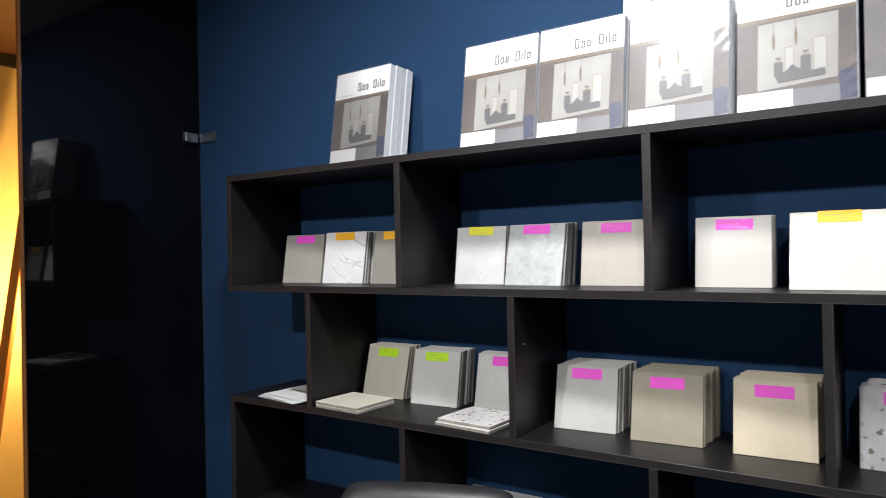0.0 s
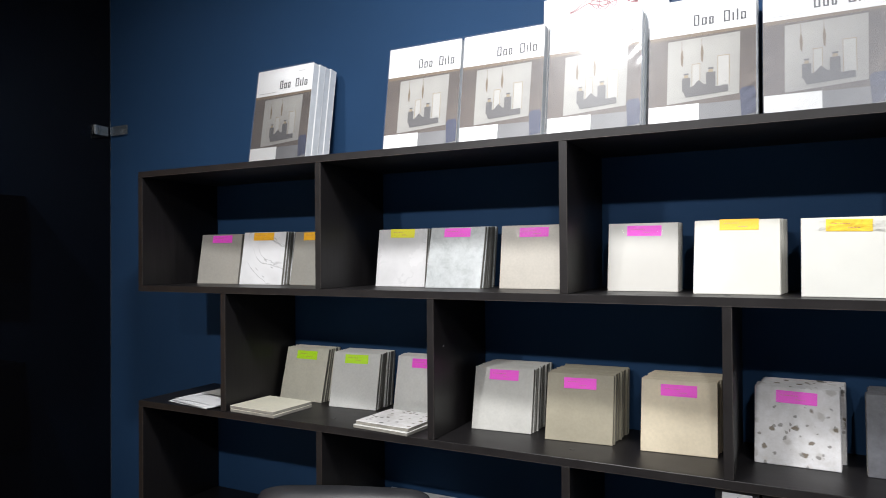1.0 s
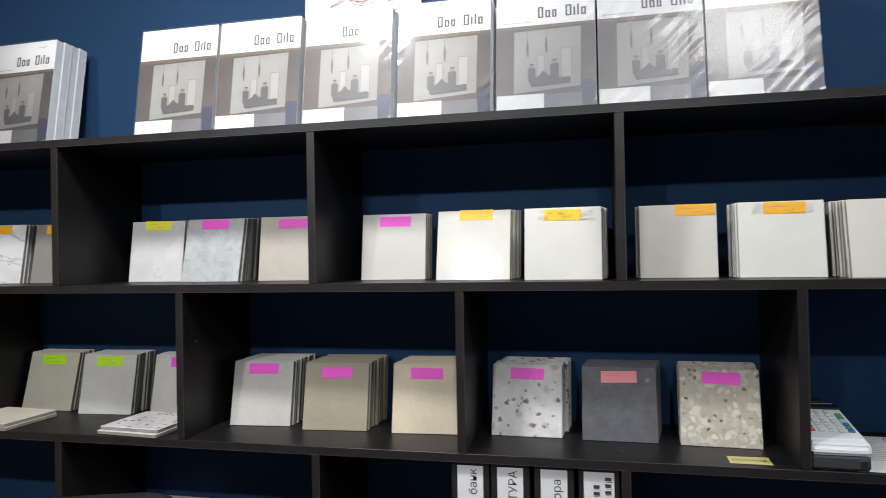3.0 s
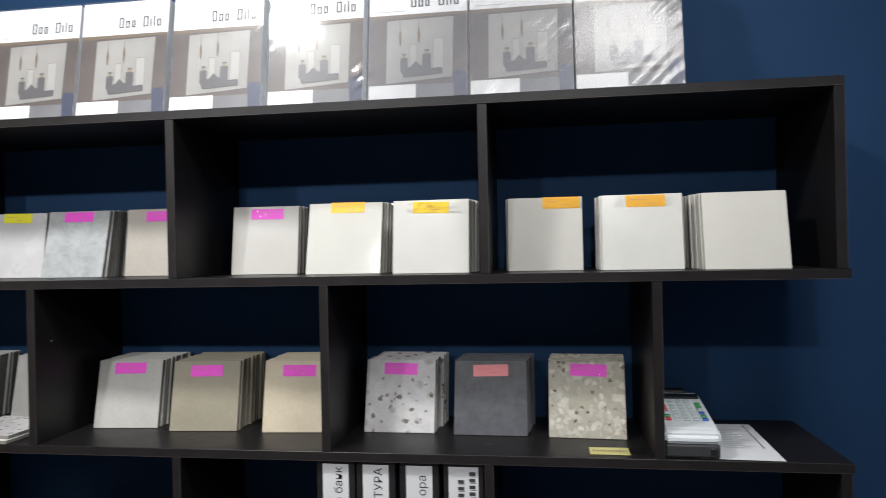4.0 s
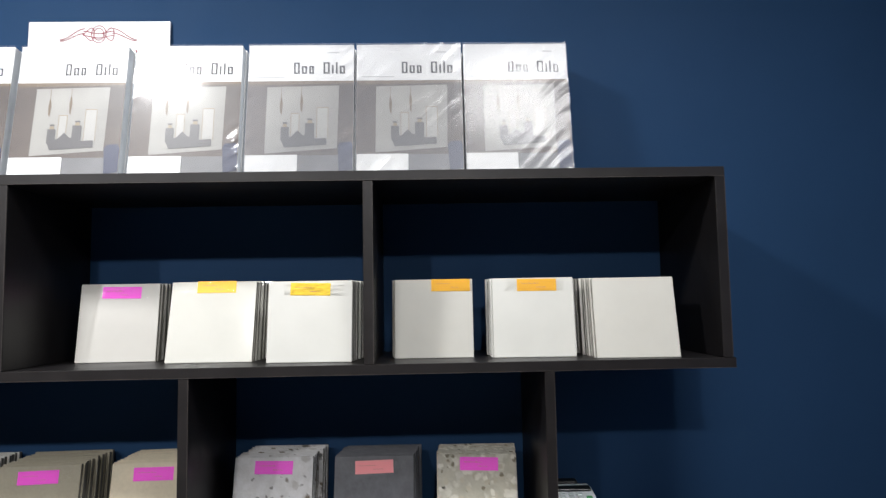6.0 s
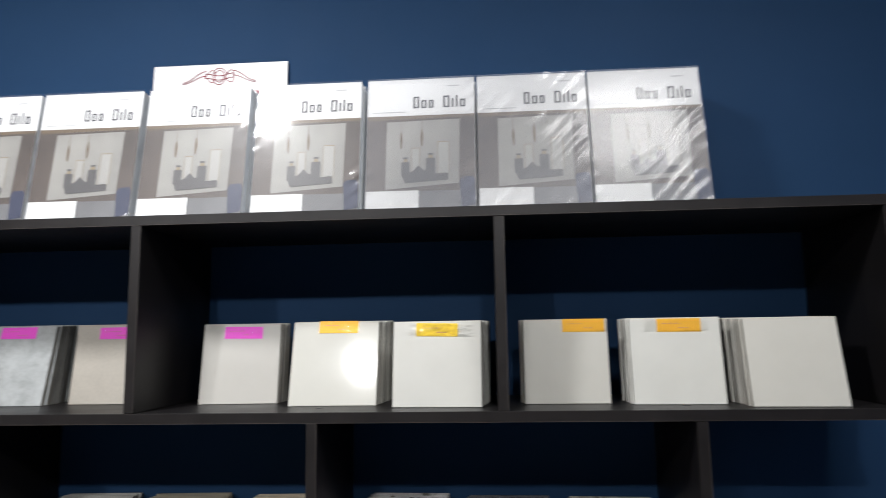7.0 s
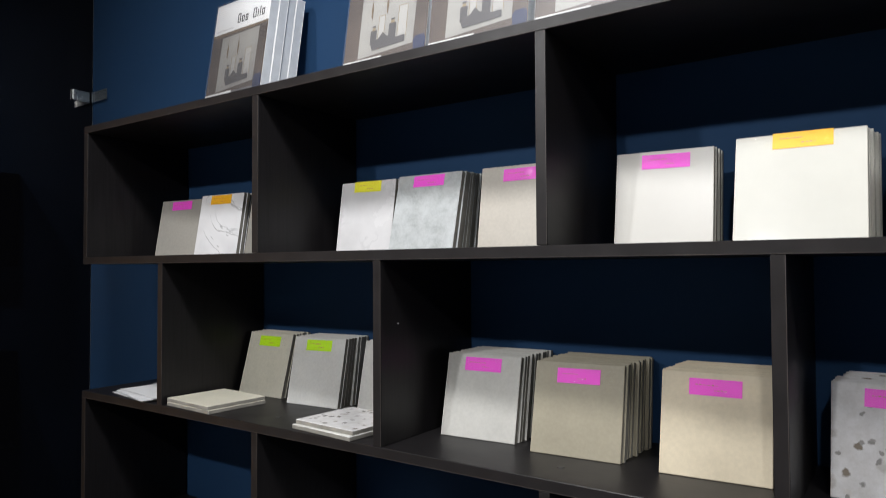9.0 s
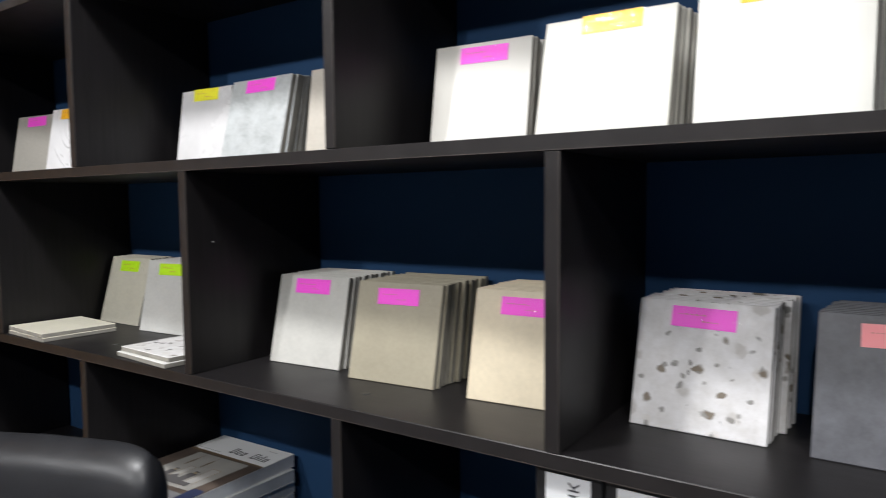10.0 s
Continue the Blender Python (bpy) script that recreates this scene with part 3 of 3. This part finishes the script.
                quad(bm, X(u + t), X(u + wd - t), z0, z0 + 0.003, -0.0003)
        u += abs(wd) + 0.02
    part("title_bars", bm, M_INK, c, "dark grey title bars")
    bm = bmesh.new()
    quad(bm, X(0.05), X(0.36), Z(0.243), Z(0.237), -0.0003)
    quad(bm, X(0.75), X(0.86), Z(0.062), Z(0.054), -0.0003)
    part("small_print", bm, M_PALE, c)
    part("label", box(X(0.0) + 0.001, X(0.485), -0.0018, -0.0013, 0.010, 0.062), M_LABEL, c, "blank white paper label")
    if lying:
        return c
    # shrink wrap, pulled in creases
    bm = bmesh.new()
    nx, nz = 56, 78
    rnd = random.Random(int((m.translation.x + 3) * 977))
    ph = [rnd.uniform(0, 6.3) for _ in range(6)]
    loose = m.translation.x > 0.5
    reach = (0.85 if 0.5 < m.translation.x < 0.7 else rnd.uniform(0.25, 0.4)) if loose else rnd.uniform(0.08, 0.14)
    pitch = rnd.uniform(0.010, 0.014)
    grid = []
    for j in range(nz + 1):
        rowv = []
        for i in range(nx + 1):
            uu, vv = i / nx, j / nz
            across = (vv * h - uu * w * 0.9 + 0.006 * math.sin(9 * uu + ph[4])) / pitch
            ridge = abs(math.sin(across + ph[0])) ** 5 + 0.6 * abs(math.sin(0.62 * across + ph[1])) ** 9
            fade = 0.5 + 0.5 * math.sin(11 * vv + 5 * uu + ph[5])
            edge = math.exp(-((uu - 1.0) / reach) ** 2) * fade + 0.5 * math.exp(-((vv - 0.02) / 0.08) ** 2) + 0.3 * math.exp(-(uu / 0.05) ** 2)
            soft = math.sin(5 * uu + ph[2]) * math.sin(4 * vv + ph[3])
            rowv.append(bm.verts.new((-0.001 + uu * (w + 0.002), -0.0030 - (0.0016 if loose else 0.0013) * edge * ridge - 0.0006 * soft, -0.0005 + vv * (h + 0.0025))))
        grid.append(rowv)
    for j in range(nz):
        for i in range(nx):
            bm.faces.new((grid[j][i], grid[j][i + 1], grid[j + 1][i + 1], grid[j + 1][i]))
    part("shrink_wrap", bm, M_FILM_LOOSE if m.translation.x > 0.3 else M_FILM, c, "creased clear shrink wrap", True)
    return c


for x, y, n in ((-1.000, 0.135, 4), (-0.530, 0.140, 4), (-0.305, 0.140, 4), (-0.074, 0.140, 3), (0.160, 0.140, 4), (0.390, 0.140, 4), (0.6125, 0.140, 4), (0.834, 0.140, 4)):
    for i in range(n):
        m = pose(x + (0.002 * (i % 2) if i else 0), y + i * 0.0262, Z_A + 0.001, -8.5, 0, -2 if x < -0.9 else 0)
        catalogue(m, i == 0, "shrink-wrapped catalogue with a muted interior picture" if i == 0 else "shrink-wrapped catalogue standing behind another")

# white board with a red ornament, behind the catalogues
sign = thing("sign_board", pose(-0.127, 0.272, Z_A + 0.001, -3, 0, 0), "white sign board with a red scroll ornament", "sign")
part("board", box(0, 0.312, 0, 0.005, 0, 0.402, 0.0006), M_COVER, sign)


def tube(points, r, name, material, parent):
    cu = bpy.data.curves.new(name, "CURVE")
    cu.dimensions, cu.bevel_depth, cu.bevel_resolution = "3D", r, 1
    sp = cu.splines.new("POLY")
    sp.points.add(len(points) - 1)
    for p, q in zip(sp.points, points):
        p.co = (*q, 1)
    tmp = bpy.data.objects.new(name, cu)
    scene.collection.objects.link(tmp)
    me = bpy.data.meshes.new_from_object(tmp.evaluated_get(bpy.context.evaluated_depsgraph_get()))
    bpy.data.objects.remove(tmp)
    bpy.data.curves.remove(cu)
    me.materials.clear()
    me.materials.append(material)
    ob = new(name, me)
    ob.parent = parent
    return ob


cx, cz = 0.155, 0.372
for s in (-1, 1):
    for k in (0, 1):
        tube([(cx + s * (0.03 + 0.055 * q), -0.0006, cz + (0.013 - 0.004 * k) * math.cos(q * math.pi) - 0.007 * k) for q in [i / 14 for i in range(15)]], 0.0009, "scroll", M_RED, sign)
    tube([(cx + s * 0.022 + 0.012 * math.cos(q), -0.0006, cz + 0.014 * math.sin(2 * q) * 0.4 + 0.012 * math.sin(q)) for q in [i * math.tau / 18 for i in range(19)]], 0.0009, "scroll", M_RED, sign)
for rx, rz in ((0.016, 0.02), (0.011, 0.014)):
    tube([(cx + rx * math.cos(q), -0.0006, cz + rz * math.sin(q)) for q in [i * math.tau / 20 for i in range(21)]], 0.0009, "scroll", M_RED, sign)
for dz in (-0.006, 0.004):
    tube([(cx - 0.034 + 0.068 * q, -0.0006, cz + dz + 0.003 * math.cos(q * math.pi * 2)) for q in [i / 12 for i in range(13)]], 0.0009, "scroll", M_RED, sign)
bm = bmesh.new()
for i in range(9):
    if i != 5:
        quad(bm, 0.045 + i * 0.024, 0.045 + i * 0.024 + 0.014, 0.312, 0.334, -0.0004)
part("letter_bars", bm, M_RED, sign, "dark red bars under the ornament")

# ---------------------------------------------------------------- papers, note, payment terminal
def sheet(name, m, w, d, material, label, category, curl=0.0):
    bm = bmesh.new()
    g = bmesh.ops.create_grid(bm, x_segments=10, y_segments=10, size=0.5)
    for v in g["verts"]:
        u, t = v.co.x + 0.5, v.co.y + 0.5
        v.co = Vector((u * w, t * d, curl * (u * u * t + 0.25 * math.sin(3 * u + 2 * t) ** 2)))
    r = bmesh.ops.extrude_face_region(bm, geom=bm.faces[:])
    for v in r["geom"]:
        if isinstance(v, bmesh.types.BMVert):
            v.co.z += 0.0003
    bmesh.ops.recalc_face_normals(bm, faces=bm.faces[:])
    ob = mesh_ob(name, bm, material)
    ob.matrix_basis = m
    return tagged(ob, label, category)


for i, (dx, dy, a, curl) in enumerate(((0, 0, -10, 0.001), (0.012, 0.01, -5, 0.002), (0.02, 0.004, -14, 0.002), (0.03, 0.012, -8, 0.006))):
    s = sheet("paper_sheet", pose(-1.222 + 0.5 * dx, dy + 0.030, C_ + 0.0004 + 0.0024 * i, 0, 0, a), 0.196, 0.22, M_PAPER, "white printed paper sheet lying on the shelf end", "paper", curl)
    if i == 3:
        bm = bmesh.new()
        quad(bm, 0.03, 0.14, 0.07, 0.18, 0)
        p = part("printed_picture", bm, M_PH_LIGHT, s)
        p.matrix_basis = Matrix(((1, 0, 0, 0), (0, 0, 1, 0), (0, -1, 0, 0.009), (0, 0, 0, 1)))
s = sheet("paper_sheet", pose(0.978, 0.012, C_ + 0.0004, 0, 0, -2), 0.205, 0.248, M_PAPER, "white printed form lying under the terminal", "paper", 0.001)
bm = bmesh.new()
for j in range(11):
    z = 0.07 + j * 0.013
    bm.faces.new([bm.verts.new(p) for p in ((0.11, z, 0.0022), (0.165 + 0.012 * math.sin(j * 2.1), z, 0.0022), (0.165 + 0.012 * math.sin(j * 2.1), z + 0.002, 0.0022), (0.11, z + 0.003, 0.0022))])
part("print_lines", bm, M_FAINT, s)
bm = bmesh.new()
bm.faces.new([bm.verts.new(p) for p in ((0.187, 0.07, 0.0022), (0.189, 0.07, 0.0022), (0.189, 0.235, 0.0022), (0.187, 0.235, 0.0022))])
part("rule_line", bm, M_INK, s)
note = sheet("paper_note", pose(0.838, 0.022, C_ + 0.0004, 0, 0, -1), 0.075, 0.045, surface("pale_yellow_paper", (0.62, 0.58, 0.22), 0.6, 0.05), "pale yellow written note taped flat to the shelf", "note", 0.0005)
bm = bmesh.new()
for j in range(9):
    bm.faces.new([bm.verts.new((0.006 + j * 0.007 + p[0], 0.018 + p[1], 0.0016)) for p in ((0, 0), (0.005, 0), (0.005, 0.006), (0, 0.008))])
part("handwriting", bm, M_PH_TAN, note)
bm = bmesh.new()
bm.faces.new([bm.verts.new(p) for p in ((0.055, 0.004, 0.002), (0.105, 0.002, 0.0014), (0.105, 0.04, 0.0014), (0.055, 0.042, 0.002))])
part("clear_tape", bm, M_TAPE, note)

term = thing("payment_terminal", pose(0.974, 0.004, C_ + 0.0005, 0, 0, -1), "white desktop payment terminal with coloured keys on a dark base", "terminal")
W = 0.096
part("base", box(0, W, 0, 0.205, 0.003, 0.0275, 0.004, 2), M_DGREY, term, "dark grey plastic base")
part("socket", box(0.078, 0.09, -0.0012, 0.002, 0.008, 0.021, 0.001), M_BLACK, term)
for fx in (0.012, W - 0.012):
    for fy in (0.015, 0.19):
        part("rubber_foot", rod((fx, fy, 0), (fx, fy, 0.004), 0.006), M_BLACK, term)
bm = bmesh.new()
prof = [(-0.002, 0.028), (0.205, 0.028), (0.212, 0.076), (0.198, 0.080), (0.172, 0.076), (0.046, 0.057), (0.016, 0.053), (0.0, 0.044)]
va = [bm.verts.new((-0.002, p, q)) for p, q in prof]
vb = [bm.verts.new((W + 0.002, p, q)) for p, q in prof]
bm.faces.new(va[::-1])
bm.faces.new(vb)
for i in range(len(prof)):
    j = (i + 1) % len(prof)
    bm.faces.new((va[i], va[j], vb[j], vb[i]))
bmesh.ops.recalc_face_normals(bm, faces=bm.faces[:])
bmesh.ops.bevel(bm, geom=bm.edges[:], offset=0.0055, segments=3, affect="EDGES", clamp_overlap=True)
part("body", bm, M_WPLAST, term)
slope = math.degrees(math.atan2(0.076 - 0.057, 0.172 - 0.046))
top = pose(0, 0.042, 0.0568, slope, 0, 0)
PADS = []
for r in range(7):
    for cidx in range(5):
        x = 0.009 + cidx * 0.0168
        y = 0.008 + r * 0.0155
        if cidx in (0, 4) and r > 5 or r > 6:
            continue
        mt = M_KEY
        if cidx == 0:
            mt = (M_KRED, M_KGREEN, M_KEY, M_KRED, M_KRED, M_KRED)[r]
        if cidx == 4:
            mt = (M_KBLUE, M_KGREEN, M_KBLUE, M_KEY, M_KGREEN, M_KGREEN)[r]
        PADS.append((x, y, mt))
for x, y, mt in PADS:
    k = part("key", box(x, x + 0.011, y, y + 0.0095, 0, 0.0035, 0.001), mt, term)
    k.matrix_basis = top
d = part("display", box(0.004, W - 0.004, 0.122, 0.142, -0.002, 0.004, 0.001), M_SCREEN, term, "dark display window")
d.matrix_basis = top
part("paper_cover", box(0.006, W - 0.02, 0.2125, 0.238, 0.02, 0.082, 0.004, 2), M_BLACK, term, "black paper roll cover")

# ---------------------------------------------------------------- binders in the third row
def text_mesh(body, size, name, parent, material):
    cu = bpy.data.curves.new(name, "FONT")
    cu.body, cu.size, cu.align_x, cu.align_y = body, size, "RIGHT", "CENTER"
    tmp = bpy.data.objects.new(name, cu)
    scene.collection.objects.link(tmp)
    me = bpy.data.meshes.new_from_object(tmp.evaluated_get(bpy.context.evaluated_depsgraph_get()))
    bpy.data.objects.remove(tmp)
    bpy.data.curves.remove(cu)
    me.materials.clear()
    me.materials.append(material)
    ob = new(name, me)
    ob.parent = parent
    return ob


for x, lw, words in ((0.308, 0.053, "\u0430 \u0431\u0430\u043d\u043a"), (0.390, 0.052, "\u0410\u041a\u0422\u0423\u0420\u0410"), (0.477, 0.052, "\u043e\u0440\u0430"), (0.561, 0.058, None)):
    bw = 0.078
    b = thing("ring_binder", pose(x + 0.006 - (bw - lw) / 2, 0.014, 0.7685), "black ring binder with a white spine label", "binder", "binders on the shelf")
    bm = bmesh.new()
    box(0, bw, 0, 0.0025, 0, 0.324, 0.001, 1, bm)
    box(0, 0.0025, 0.003, 0.245, 0, 0.324, 0.001, 1, bm)
    box(bw - 0.0025, bw, 0.003, 0.245, 0, 0.324, 0.001, 1, bm)
    part("cover", bm, M_BINDER, b)
    part("pages", box(0.006, bw - 0.008, 0.02, 0.235, 0.006, 0.303, 0.001), M_PAGES, b)
    lx = (bw - lw) / 2
    lab = part("spine_label", box(lx, lx + lw, -0.0007, -0.0002, 0.07, 0.3185), M_PAPER, b, "white paper spine label")
    if words:
        o = text_mesh(words, 0.0235, "spine_text", lab, M_INK)
        o.matrix_basis = Matrix(((0, -1, 0, lx + lw * 0.62), (0, 0, -1, -0.0011), (1, 0, 0, 0.313 if len(words) > 3 else 0.301), (0, 0, 0, 1)))
    else:
        bm = bmesh.new()
        for col in ((0.56,) if lw < 0.055 else (0.42, 0.80)):
            z = 0.293 if col < 0.7 else 0.309
            for q in range(9):
                quad(bm, lx + lw * col - 0.006, lx + lw * col + 0.006, z - 0.007, z, -0.0011)
                quad(bm, lx + lw * col - 0.004, lx + lw * col + 0.008, z - 0.0095, z - 0.0085, -0.0011)
                z -= 0.013
        part("print_bars", bm, M_INK, lab)

# ---------------------------------------------------------------- pile of catalogues lying in the third row
for i in range(4):
    m = pose(-0.595 + 0.003 * (i % 2), -0.020, 0.7685 + 0.0268 * i, 0, 0, 1.5 * math.sin(i * 2.3)) @ pose(0, 0, 0.026, -90)
    catalogue(m, i == 3, "wrapped catalogue lying in a pile on the shelf")

# ---------------------------------------------------------------- office chair in front of the shelving
chair = thing("office_chair", pose(-0.407, -0.245, 0, 0, 0, 22), "black leather office chair with a rounded padded back", "chair")
bm = bmesh.new()
nu, nv = 28, 26
ring = []
for j in range(nv + 1):
    t = j / nv
    rowv = []
    zc = 0.50 + 0.538 * t
    half = 0.207 * (0.93 + 0.07 * min(1, t * 1.6))
    if t > 0.92:
        half *= 1 - 0.10 * ((t - 0.92) / 0.08) ** 2.5
    thick = 0.052 * (1 - 0.15 * t) * (math.sqrt(max(0.0, 1 - ((t - 0.5) * 2) ** 8)) * 0.93 + 0.07)
    for i in range(nu):
        q = i / nu * math.tau
        cxx, sxx = math.cos(q), math.sin(q)
        x = half * math.copysign(abs(cxx) ** 0.28, cxx)
        y = thick * math.copysign(abs(sxx) ** 0.55, sxx)
        bow = 0.015 * (x / 0.21) ** 2
        droop = -0.030 * (abs(x) / 0.208) ** 8 * t
        rowv.append(bm.verts.new((x, 0.06 * t + y - bow + 0.03, zc + droop)))
    ring.append(rowv)
for j in range(nv):
    for i in range(nu):
        bm.faces.new((ring[j][i], ring[j][(i + 1) % nu], ring[j + 1][(i + 1) % nu], ring[j + 1][i]))
bm.faces.new(ring[0][::-1])
bm.faces.new(ring[-1])
part("backrest", bm, M_LEATHER, chair, "", True)
part("seat", box(-0.25, 0.25, -0.50, 0.0, 0.43, 0.52, 0.035, 4), M_LEATHER, chair, "", True)
part("bracket", box(-0.03, 0.03, -0.06, 0.05, 0.40, 0.56, 0.008), M_BLACK, chair)
part("gas_column", rod((0, -0.25, 0.1), (0, -0.25, 0.43), 0.025), M_STEEL, chair)
for i in range(5):
    a = i / 5 * math.tau + 0.3
    ex, ey = 0.28 * math.cos(a), -0.25 + 0.28 * math.sin(a)
    part("leg", rod((0, -0.25, 0.11), (ex, ey, 0.07), 0.022, 0.014), M_BLACK, chair)
    part("caster", rod((ex - 0.02 * math.sin(a), ey + 0.02 * math.cos(a), 0.028), (ex + 0.02 * math.sin(a), ey - 0.02 * math.cos(a), 0.028), 0.028), M_BLACK, chair)
